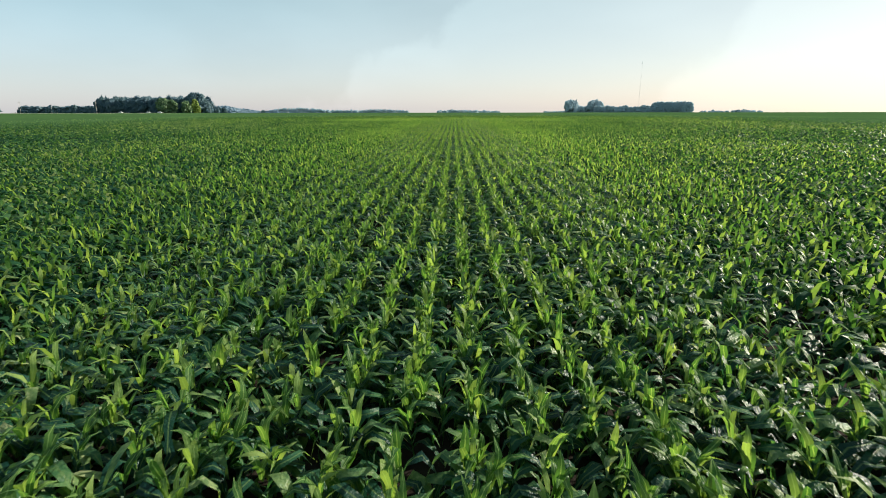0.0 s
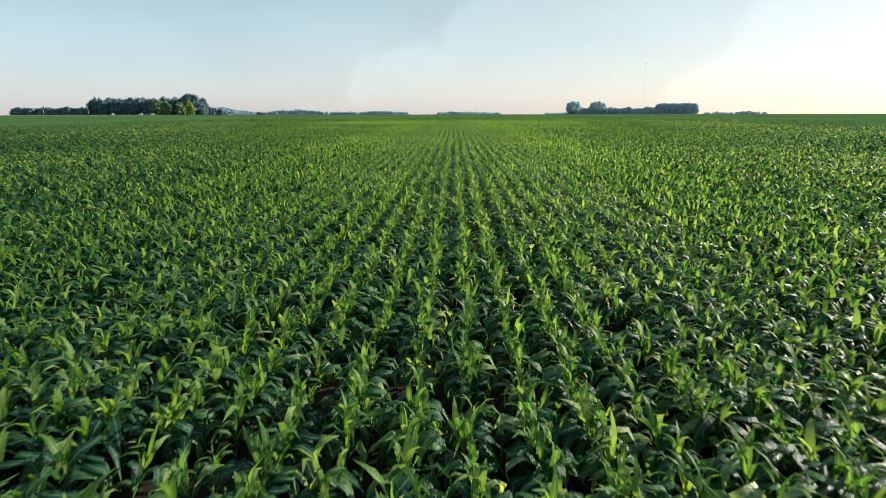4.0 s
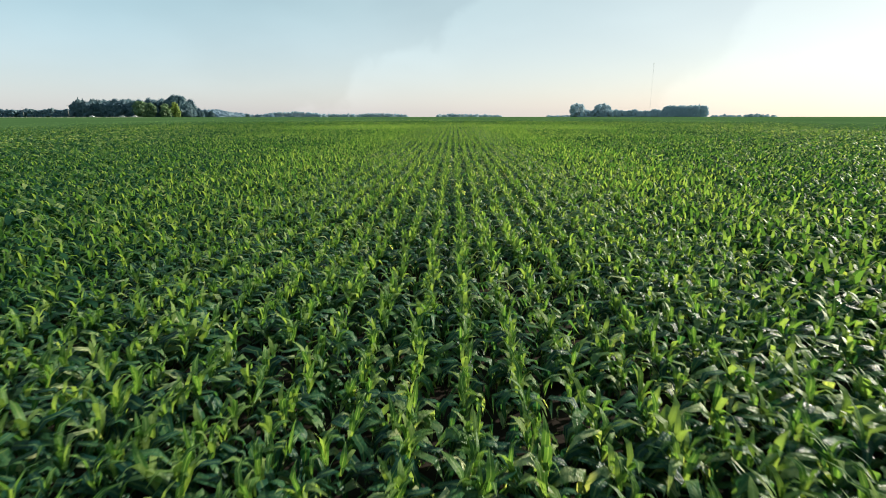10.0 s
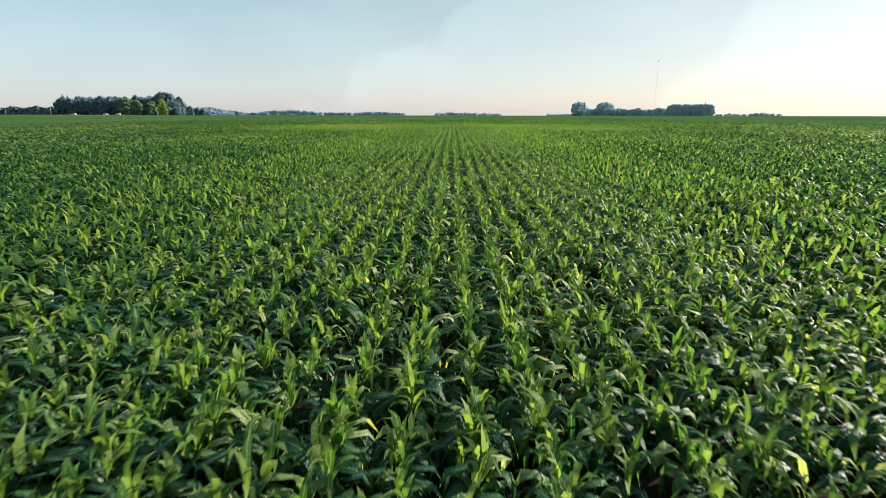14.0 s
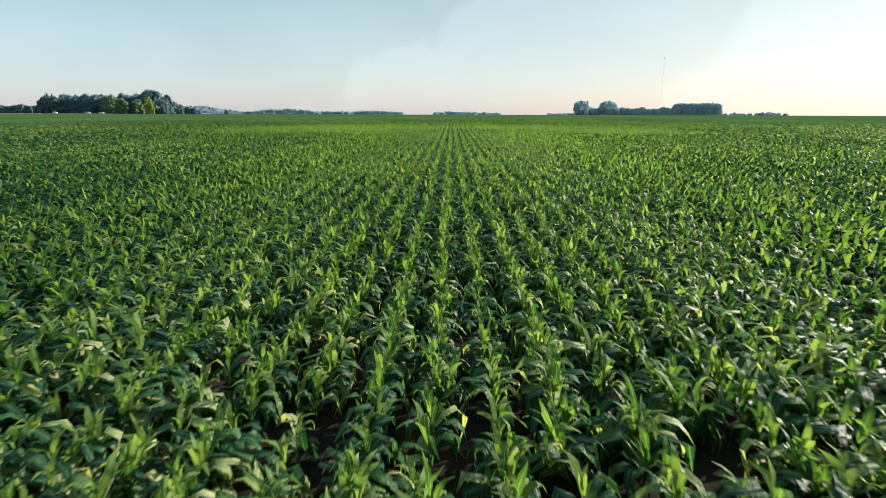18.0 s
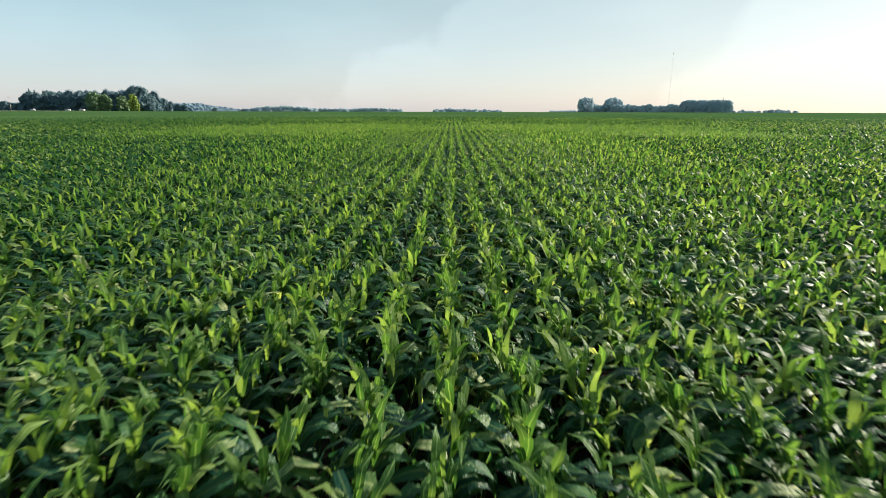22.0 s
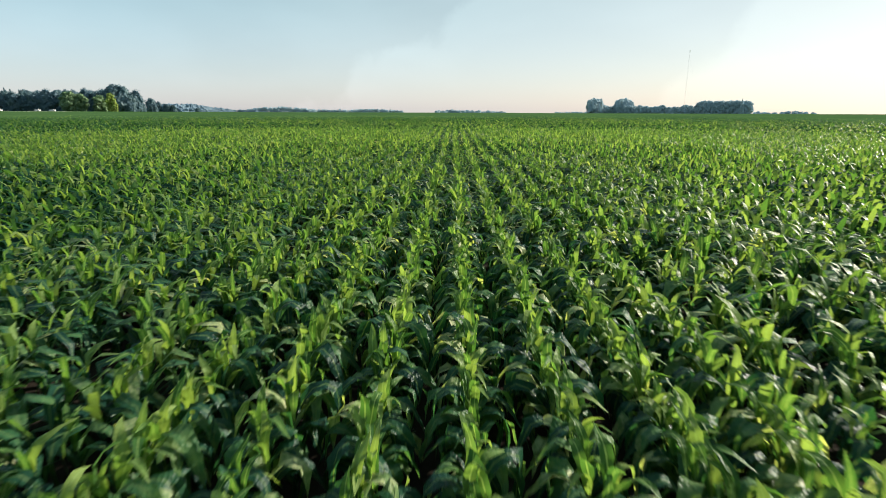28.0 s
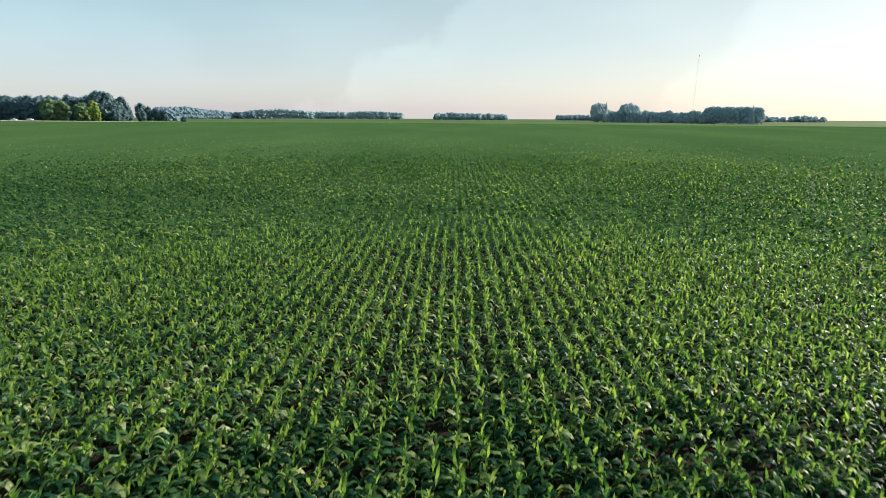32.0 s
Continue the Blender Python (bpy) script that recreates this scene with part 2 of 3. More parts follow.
YELLOW = leaf_material("yellow_green_leaf", [(0.25, (0.12, 0.19, 0.045)), (0.55, (0.18, 0.25, 0.055)), (0.85, (0.25, 0.31, 0.07))], (1.7, 1.7, 0.6), 0.25, 0.6, 0.03, 0.3)
# far belts: stronger distance haze put straight into the leaf colour
DISTANT = leaf_material("distant_haze_leaf", [(0.25, (0.16, 0.24, 0.31)), (0.55, (0.175, 0.255, 0.325)), (0.85, (0.19, 0.27, 0.335))], (1.5, 1.55, 1.6), 0.35, 0.9, 0.01, 0.1)
# a paler copy with thicker painted haze, for trees towards the sun
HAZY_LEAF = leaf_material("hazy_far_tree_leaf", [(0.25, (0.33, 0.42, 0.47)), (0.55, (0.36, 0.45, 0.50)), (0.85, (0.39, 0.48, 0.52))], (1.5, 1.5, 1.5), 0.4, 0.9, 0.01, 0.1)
STEEL = rough_material("galvanised_steel", [(0.3, (0.42, 0.43, 0.44)), (0.7, (0.58, 0.59, 0.60))], 4, 0.5, 0.1)
POLE_WOOD = rough_material("weathered_pole_wood", [(0.3, (0.34, 0.31, 0.27)), (0.7, (0.52, 0.49, 0.44))], 6, 0.85, 0.4, stretch=(1, 1, 0.1))
WHITE = rough_material("white_painted_boards", [(0.3, (0.70, 0.70, 0.68)), (0.7, (0.82, 0.82, 0.80))], 2.5, 0.5, 0.1)
ROOFING = rough_material("grey_shingles", [(0.3, (0.13, 0.13, 0.14)), (0.7, (0.24, 0.24, 0.25))], 5, 0.85, 0.4)
GLASS = rough_material("dark_window_glass", [(0.3, (0.02, 0.025, 0.03)), (0.7, (0.04, 0.05, 0.06))], 1, 0.08, 0.0)
RUBBER = rough_material("black_rubber", [(0.3, (0.015, 0.015, 0.015)), (0.7, (0.03, 0.03, 0.03))], 20, 0.8, 0.2)
CERAMIC = rough_material("insulator_ceramic", [(0.3, (0.30, 0.22, 0.16)), (0.7, (0.42, 0.32, 0.24))], 20, 0.25, 0.0)
DARK_PAINT = rough_material("dark_paint", [(0.3, (0.05, 0.055, 0.06)), (0.7, (0.09, 0.095, 0.10))], 3, 0.4, 0.1)

# ---- mesh helpers ----


def mesh_from(name, verts, tris, mats, index=None, smooth=True, across=None):
    """A mesh of triangles from arrays; across: where each vertex lies between the edges of its blade, 1 to 3."""
    me = bpy.data.meshes.new(name)
    verts, tris = np.ascontiguousarray(verts, np.float32), np.ascontiguousarray(tris, np.int32)
    me.vertices.add(len(verts))
    me.vertices.foreach_set("co", verts.ravel())
    me.loops.add(tris.size)
    me.loops.foreach_set("vertex_index", tris.ravel())
    me.polygons.add(len(tris))
    me.polygons.foreach_set("loop_start", np.arange(0, tris.size, 3, dtype=np.int32))
    me.polygons.foreach_set("use_smooth", np.ascontiguousarray(np.broadcast_to(smooth, len(tris)), bool))
    if index is not None:
        me.polygons.foreach_set("material_index", np.ascontiguousarray(index, np.int32))
    if across is not None:
        me.attributes.new("across", "FLOAT", "POINT").data.foreach_set("value", np.ascontiguousarray(across, np.float32))
    for m in mats:
        me.materials.append(m)
    me.update(calc_edges=True)
    me.validate()
    return me


def part(name, bm, mat, parent, label="", m=None, smooth=False):
    """Links a bmesh as one mesh object under a thing or a part."""
    me = bpy.data.meshes.new(name)
    for f in bm.faces:
        f.smooth = smooth
    bm.to_mesh(me)
    bm.free()
    me.materials.append(mat)
    ob = new(name, me)
    ob.parent = parent
    if m is not None:
        ob.matrix_basis = m
    return tagged(ob, label)


def thing(name, label, category, group="", m=None):
    ob = new(name)
    ob.empty_display_size = 0.2
    if m is not None:
        ob.matrix_basis = m
    return tagged(ob, label, category, group)


def box(bm, size, at=(0, 0, 0), turn=None, bevel=0.0):
    m = Matrix.Translation(at) @ (turn or Matrix()) @ Matrix.Diagonal((*size, 1))
    made = bmesh.ops.create_cube(bm, size=1, matrix=m)
    if bevel:
        edges = list({e for v in made["verts"] for e in v.link_edges})
        bmesh.ops.bevel(bm, geom=edges, offset=bevel, segments=1, affect="EDGES")
    return bm


def rod(bm, a, b, r0, r1=None, sides=6):
    """A tapered rod from a to b."""
    a, b = Vector(a), Vector(b)
    way = b - a
    m = Matrix.Translation((a + b) / 2) @ way.to_track_quat("Z", "Y").to_matrix().to_4x4()
    bmesh.ops.create_cone(bm, cap_ends=True, segments=sides, radius1=r0, radius2=r0 if r1 is None else r1, depth=way.length, matrix=m)
    return bm


# ---- ground, roads, far land ----
FIELD_END = 525.0


def land(y):
    """The height of the ground: level under the field, falling gently away beyond its end."""
    return float(np.interp(y, (-1000, FIELD_END + 2, FIELD_END + 12, 640, 740, 1000, 1600, 4800), (0, 0, -0.3, -2.6, -4.6, -7.5, -18.0, -75.0)))


def field_end(x):
    """Where the corn stops: the far edge slants towards the flight on the farmstead's side."""
    return np.interp(x, (-300, 0, 250, 900), (FIELD_END, FIELD_END, 496.0, 482.0))


def sheet(name, mat, x0, x1, ys, lift, nx, label="", category="ground", fade=None):
    xs = np.linspace(x0, x1, nx + 1)
    ny = len(ys) - 1
    gx, gy = np.meshgrid(xs, ys)
    gz = np.array([[land(y) + up] * (nx + 1) for y, up in zip(ys, np.broadcast_to(lift, len(ys)))])
    if fade:
        gz = np.where(gz > 0, gz * np.interp(gx, fade, (1.0, 0.1)), gz)
    verts = np.stack([gx, gy, gz], -1).reshape(-1, 3)
    i = (np.arange(ny)[:, None] * (nx + 1) + np.arange(nx)).ravel()
    tris = np.concatenate([np.stack([i, i + 1, i + nx + 2], 1), np.stack([i, i + nx + 2, i + nx + 1], 1)])
    return tagged(new(name, mesh_from(name, verts, tris, [mat])), label, category, kind="structure")


SLOPE_ROWS = (FIELD_END + 2, FIELD_END + 12, 580, 640, 690, 740, 1000, 1600, 2600, 3600, 4690)
sheet("ground", SOIL, -4600, 4600, (-600, -200, 0, 260, 400, 500, *SLOPE_ROWS), 0.0, 40, "dark bare soil under the corn, deepened for row shade, running to the horizon")
sheet("pasture", GRASS, -4600, 4600, (460, *SLOPE_ROWS), 0.06, 60, "pale green far pasture beyond the gravel road", "grass")
road = sheet("road", GRAVEL, -2400, -110, (FIELD_END + 10.5, FIELD_END + 13, FIELD_END + 15.5, FIELD_END + 19), (0.3, 1.05, 1.15, 1.1), 60,
             "pale gravel country road on a low bank along the end of the field", "road", fade=(-300, -140))

# ---- corn: leaf and plant shapes ----
ROW, SEED = 0.76, np.random.RandomState(7)


def blade(rs, length, width, rise, droop, az, base_z, segs, fold=0.0, twist=0.0, crest=0.4):
    """One arching corn blade as vertices, triangles and places across; fold > 0 gives it a keel along the midrib."""
    s = np.linspace(0, 1, segs + 1)
    bend = np.clip((s - crest + 0.22) / 0.44, 0, 1)
    ang = np.radians(rise) - np.radians(droop) * bend * bend * (3 - 2 * bend)
    step = length / segs
    mid = (ang[1:] + ang[:-1]) / 2
    r = np.r_[0, np.cumsum(np.cos(mid)) * step] + 0.012
    z = np.r_[0, np.cumsum(np.sin(mid)) * step] + base_z
    w = width * np.clip(0.45 + 1.7 * s, 0, 1) * (1 - np.clip((s - 0.42) / 0.58, 0, 1) ** 2.0) / 2
    tw = twist * s ** 1.2
    side_t, side_n = np.cos(tw) * w, np.sin(tw) * w
    sway = (0.03 * np.sin(s * 5 + rs.uniform(0, 6)) + rs.normal(0, 0.11) * s * s) * length
    nr, nz = -np.sin(ang), np.cos(ang)
    lanes, across = [], []
    for k in ((-1, 0, 1) if fold else (-1, 1)):
        lift = fold * w if k else 0.0
        frill = rs.normal(0, 0.30, segs + 1) * w if k else 0.0
        lanes.append(np.stack([r + nr * (side_n * k + lift + frill), side_t * k + sway, z + nz * (side_n * k + lift + frill)], -1))
        across.append(np.full(segs + 1, 2.0 + k))
    n = len(lanes)
    v = np.stack(lanes, 1)[:-1].reshape(-1, 3)
    across = np.r_[np.stack(across, 1)[:-1].ravel(), 2.0]
    tip = np.array([[r[-1], sway[-1], z[-1]]])
    tris = []
    for i in range(segs - 1):
        for k in range(n - 1):
            a = i * n + k
            tris += [(a, a + 1, a + n + 1), (a, a + n + 1, a + n)]
    last = (segs - 1) * n
    tris += [(last + k, last + k + 1, segs * n) for k in range(n - 1)]
    v = np.concatenate([v, tip])
    c, q = np.cos(az), np.sin(az)
    v = v @ np.array([[c, q, 0], [-q, c, 0], [0, 0, 1]])
    return v, np.array(tris), across


def plant_leaves(rs, count, segs, wide=1.0, fold=0.0, young_from=0.66, flat=0.0, short=1.0):
    """The blades of one corn plant from the low broad ones, which reach across the rows, to the
    upright whorl, which stands along them: (vertices, triangles, places across, young or not)."""
    out = []
    for i in range(count):
        f = i / max(1, count - 1)
        young = f > young_from
        az = (i % 2 + 0.5 * young) * np.pi + rs.normal(0, 0.40)
        top = (f - young_from) / (1.001 - young_from)
        if young:
            length = (0.55 - 0.14 * top) * rs.uniform(0.8, 1.15)
            width = 0.072 * (wide if wide < 1.15 else 1.15 + 0.5 * (wide - 1.15)) * rs.uniform(0.8, 1.2)
            rise, droop = 78 + 7 * top - 1.4 * flat + rs.normal(0, 6), (148 - 80 * top) * rs.uniform(0.6, 1.2)
        else:
            length = (0.56 + 0.20 * np.sin(np.pi * min(1, f * 1.05))) * rs.uniform(0.82, 1.15) * short
            width = 0.122 * wide * rs.uniform(0.82, 1.18)
            rise, droop = 56 + 14 * f - flat + rs.normal(0, 8), (150 - flat) * rs.uniform(0.8, 1.12)
        base = 0.12 + 0.40 * f + (0.0 if young else flat * 0.004)
        out.append((*blade(rs, length, width, rise, droop, az, base, segs, fold, rs.normal(0, 0.45), rs.uniform(0.34, 0.52) + 0.16 * young), int(young)))
    return out


def joined(leaves, stalk=True):
    vs, ts, ac, ms, n = [], [], [], [], 0
    for v, t, a, young in leaves:
        vs.append(v), ts.append(t + n), ac.append(a), ms.append(np.full(len(t), young))
        n += len(v)
    if stalk:
        a = np.array([(0.014, 0, 0.0), (-0.007, 0.012, 0.0), (-0.007, -0.012, 0.0), (0, 0, 0.56)])
        vs.append(a), ts.append(np.array([(0, 1, 3), (1, 2, 3), (2, 0, 3)]) + n), ac.append(np.ones(4)), ms.append(np.full(3, 1))
    return np.concatenate(vs), np.concatenate(ts), np.concatenate(ac), np.concatenate(ms)


def wave2(x, y):
    """A smooth field of about -1 to 1 over the plan: patches of taller and weaker corn."""
    return (np.sin(x * 0.21 + 1.7 * np.sin(y * 0.063)) + np.sin(y * 0.17 + 1.3 * np.sin(x * 0.11 + 2)) + np.sin(x * 0.53 - y * 0.41)) / 3


# patches where the corn came up thin: middle and half widths
THIN = ((6.0, 8.9, 1.9, 2.6), (5.2, 12.6, 0.8, 1.4), (16.6, 38.0, 3.0, 1.5), (23.6, 33.0, 3.5, 1.3), (12.6, 128.5, 2.6, 1.3), (57.0, 125.0, 7.0, 1.6))


def thin(x, y):
    """1 in the middle of a thin patch, 0 outside."""
    best = np.zeros(np.shape(x))
    for px, py, rx, ry in THIN:
        best = np.maximum(best, np.clip(1.5 - 1.5 * (((x - px) / rx) ** 2 + ((y - py) / ry) ** 2), 0, 1))
    return best


def near_metric(x, y):
    """How near the flight ever comes to a place while it lies ahead."""
    return np.maximum(1.25 * np.abs(x + 0.5), np.where(y > 172, np.hypot(y - 166, 1.0 * x), 4.5))


# the stretch of rows that is built plant by plant
PLOT_X, PLOT_Y = (-3.4, 1.9), (147.0, 155.4)


def in_plot(x, y):
    return (x > PLOT_X[0]) & (x < PLOT_X[1]) & (y > PLOT_Y[0]) & (y < PLOT_Y[1])


def corn_band(name, label, lo, hi, gap, count, segs, wide, x_max, y0, y1, variants, jitter=0.035, stalk=False, tall=1.0, young_from=0.66, flat=0.0, short=1.0, leaf=None):
    rows = np.arange(math.ceil(-x_max / ROW), math.floor(x_max / ROW) + 1) * ROW
    ys = np.arange(y0, y1, gap)
    gx, gy = np.meshgrid(rows, ys)
    gx, gy = gx.ravel(), gy.ravel() + SEED.uniform(-0.32, 0.32, gx.size) * gap
    m = near_metric(gx, gy) * (1 + SEED.normal(0, 0.10, gx.size))
    gone = (SEED.uniform(0, 1, gx.size) < 0.02 + 0.3 * np.clip(-wave2(gx * 3, gy * 2) - 0.62, 0, 1) + 0.5 * thin(gx, gy))
    keep = (m >= lo) & (m < hi) & ~gone & ~in_plot(gx, gy)
    if hi > 200:
        keep &= SEED.uniform(0, 1, gx.size) < np.clip((hi - m) / 60, 0.05, 1)
    gx, gy = gx[keep] + SEED.normal(0, jitter, keep.sum()), gy[keep]
    kinds = SEED.randint(0, variants, gx.size)
    turn = SEED.randint(0, 2, gx.size) * np.pi + SEED.normal(0, 0.42, gx.size)
    size = tall * (1 + 0.12 * wave2(gx, gy)) * SEED.uniform(0.78 - 0.12 * (segs < 3), 1.14 + 0.06 * (segs < 3), gx.size)
    lean_x, lean_y = SEED.normal(0, 0.13, gx.size), SEED.normal(0, 0.13, gx.size)
    vs, ts, ac, ms, n = [], [], [], [], 0
    for k in range(variants):
        v, t, a, mi = joined(plant_leaves(SEED, count, segs, wide, 0.0, young_from, flat, short), stalk)
        pick = np.where(kinds == k)[0]
        c, s, z = np.cos(turn[pick])[:, None], np.sin(turn[pick])[:, None], size[pick][:, None]
        px = (v[None, :, 0] * c - v[None, :, 1] * s) * z
        py = (v[None, :, 0] * s + v[None, :, 1] * c) * z
        pz = v[None, :, 2] * z
        px = px + lean_x[pick][:, None] * pz + gx[pick][:, None]
        py = py + lean_y[pick][:, None] * pz + gy[pick][:, None]
        vs.append(np.stack([px, py, pz], -1).reshape(-1, 3))
        ts.append((t[None] + (np.arange(len(pick)) * len(v))[:, None, None] + n).reshape(-1, 3))
        ac.append(np.tile(a, len(pick)))
        ms.append(np.tile(mi, len(pick)))
        n += len(pick) * len(v)
    me = mesh_from(name, np.concatenate(vs), np.concatenate(ts), [leaf or MATURE, YOUNG], np.concatenate(ms), across=None if leaf else np.concatenate(ac))
    return tagged(new(name, me), label, "corn", kind="stuff")


corn_band("corn_rows_near", "rows of knee-high green corn with arching glossy leaves", 0, 4.6, 0.19, 11, 5, 1.0, 8, 2.0, 177, 12, stalk=True, young_from=0.58)
corn_band("corn_rows_beside", "rows of leafy green corn with broad glossy leaves", 4.6, 9.5, 0.21, 10, 3, 1.1, 11, 2.0, 182, 10, young_from=0.7)
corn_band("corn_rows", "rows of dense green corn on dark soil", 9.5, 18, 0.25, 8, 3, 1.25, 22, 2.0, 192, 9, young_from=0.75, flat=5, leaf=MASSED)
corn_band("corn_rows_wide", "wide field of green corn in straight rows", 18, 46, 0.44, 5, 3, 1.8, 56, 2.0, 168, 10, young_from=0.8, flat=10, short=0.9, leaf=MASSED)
corn_band("corn_rows_ahead", "dense green corn in straight rows at the end of the flight", 18, 46, 0.28, 7, 3, 1.3, 56, 168, 230, 8, young_from=0.66, short=0.95)
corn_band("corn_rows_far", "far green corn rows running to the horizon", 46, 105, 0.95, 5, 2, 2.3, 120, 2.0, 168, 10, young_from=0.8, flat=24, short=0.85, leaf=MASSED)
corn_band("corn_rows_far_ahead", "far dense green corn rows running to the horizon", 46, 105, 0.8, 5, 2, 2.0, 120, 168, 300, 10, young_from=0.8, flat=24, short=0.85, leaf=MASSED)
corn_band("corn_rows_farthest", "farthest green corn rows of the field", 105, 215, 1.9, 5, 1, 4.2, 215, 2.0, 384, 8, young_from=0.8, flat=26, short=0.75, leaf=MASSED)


def canopy():
    """The closed leaf cover of the field where single plants melt into each other."""
    xs = np.unique(np.r_[np.linspace(-900, -220, 40), np.linspace(-220, 220, 90), np.linspace(220, 900, 40)])
    ys = np.unique(np.r_[np.linspace(-120, 390, 110), np.linspace(390, FIELD_END, 30)])
    gx, gy = np.meshgrid(xs, ys)
    gy = np.where(gy > 390, 390 + (gy - 390) * (field_end(gx) - 390) / (FIELD_END - 390), gy)
    m = near_metric(gx, gy)
    # nearer the flight an added low sheet, greening the gaps between rows
    z = np.where(m < 110, 0.10, 0.10 + 0.62 * np.clip((m - 110) / 90, 0, 1)) + 0.04 * wave2(gx * 1.7, gy * 1.3)
    z = np.where(gy < 1, 0.62, z)
    verts = np.stack([gx, gy, z], -1).reshape(-1, 3)
    nx, ny = len(xs) - 1, len(ys) - 1
    i = (np.arange(ny)[:, None] * (nx + 1) + np.arange(nx))
    keep = ((m[:-1, :-1] > np.where(gy[:-1, :-1] > 160, 40, 15)) | (gy[:-1, :-1] < -2)).ravel()
    i = i.ravel()[keep]
    tris = np.concatenate([np.stack([i, i + 1, i + nx + 2], 1), np.stack([i, i + nx + 2, i + nx + 1], 1)])
    tagged(new("corn_canopy", mesh_from("corn_canopy", verts, tris, [CANOPY])), "closed green leaf cover of the far corn field", "corn", kind="stuff")


canopy()

# ---- corn: the plants that are passed lowest, one by one ----


def corn_plant(rs):
    """One corn plant: a stalk and its blades."""
    ob = thing("corn_plant", "young green corn plant with arching leaves on dark soil", "corn plant", "corn plants in the rows")
    bm = bmesh.new()
    rod(bm, (0, 0, 0), (0.004, 0, 0.3), 0.014, 0.011, 6)
    rod(bm, (0.004, 0, 0.295), (0, 0, 0.58), 0.011, 0.005, 6)
    part("stalk", bm, STALK, ob, smooth=True)
    for v, t, a, young in plant_leaves(rs, 11, 8, 1.0, 0.22):
        leaf = new("leaf", mesh_from("leaf", v, t, [YOUNG if young else MATURE], across=a))
        leaf.parent = ob
    return ob


plot_rng = np.random.RandomState(21)
templates = [corn_plant(plot_rng) for _ in range(8)]
spots = []
for k in range(math.ceil(PLOT_X[0] / ROW), math.floor(PLOT_X[1] / ROW) + 1):
    y = PLOT_Y[0] + 0.1
    while y < PLOT_Y[1] - 0.05:
        spots.append((k * ROW + plot_rng.normal(0, 0.03), y))
        y += 0.195 * plot_rng.uniform(0.8, 1.2)
for n, (x, y) in enumerate(spots):
    m = pose(x, y, 0, plot_rng.normal(0, 4), plot_rng.normal(0, 4), 180 * plot_rng.randint(0, 2) + plot_rng.normal(0, 24))
    size = plot_rng.uniform(0.86, 1.12)
    if n < len(templates):
        ob = templates[n]
        ob.matrix_basis = m
    else:
        ob = copy_thing(templates[n % len(templates)], m)
    ob.scale = (size, size, size)

# ---- trees ----


ball = bmesh.new()
bmesh.ops.create_icosphere(ball, subdivisions=2, radius=1.0)
BALL_V = np.array([v.co[:] for v in ball.verts])
BALL_T = np.array([[v.index for v in f.verts] for f in ball.faces])
ball.free()


def crown_lobes(rs, height, radius, low, lobes=15):
    """Middles and sizes of the leaf masses of a broad crown."""
    centre = []
    for i in range(lobes):
        f = (i + rs.uniform(0, 1)) / lobes
        belly = math.sin(math.pi * (0.12 + 0.80 * f)) ** 0.7
        a = i * 2.4 + rs.uniform(-0.4, 0.4)
        centre.append((radius * 0.62 * belly * math.cos(a), radius * 0.62 * belly * math.sin(a), low + (height - low) * (0.12 + 0.72 * f)))
    centre.append((0, 0, height * 0.84))
    return np.array(centre), radius * rs.uniform(0.34, 0.52, len(centre))


def leaf_masses(rs, centre, size, grow=1.0):
    """Uneven rounded leaf masses that close the inside of a crown."""
    n = len(centre)
    rough = 1 + 0.24 * rs.normal(0, 1, (n, len(BALL_V), 1))
    v = centre[:, None] + BALL_V[None] * rough * (grow * size[:, None, None]) * (1, 1, 0.9)
    v[..., 2] = np.maximum(v[..., 2], 0.1)
    t = BALL_T[None] + (np.arange(n) * len(BALL_V))[:, None, None]
    return v.reshape(-1, 3), t.reshape(-1, 3)


def crown_mesh(rs, shape, height, radius, low, count, leaf):
    """Leaf masses with small leaf clumps standing out of them: vertices, triangles, smooth or not."""
    p, way, masses = crown_points(rs, shape, height, radius, low, count)
    v, t = clumps(rs, p, way, leaf)
    even = np.zeros(len(t), bool)
    if masses is not None:
        mv, mt = leaf_masses(rs, *masses, 0.8)
        t = np.concatenate([t, mt + len(v)])
        v, even = np.concatenate([v, mv]), np.r_[even, np.zeros(len(mt), bool)]
    return v, t, even


def crown_points(rs, shape, height, radius, low, count):
    """Places and outward ways of leaf clumps: lobes round a stem (broad), or a cone (spruce)."""
    if shape == "spruce":
        f = rs.uniform(0, 1, count) ** 0.7
        a = rs.uniform(0, 2 * np.pi, count)
        tier = 0.75 + 0.25 * np.abs(np.sin(f * 38))
        r = radius * f * tier * rs.uniform(0.6, 1.0, count)
        p = np.stack([r * np.cos(a), r * np.sin(a), height - f * (height - low)], -1)
        return p, p * (1, 1, 0.0) + (0, 0, 0.2), None
    centre, size = crown_lobes(rs, height, radius, low)
    which = rs.randint(0, len(centre), count)
    way = rs.normal(0, 1, (count, 3))
    way /= np.linalg.norm(way, axis=1)[:, None]
    p = centre[which] + way * size[which][:, None] * rs.uniform(0.85, 1.12, count)[:, None] * (1, 1, 0.9)
    p[:, 2] = np.clip(p[:, 2], 0.3, height)
    return p, way, (centre, size)


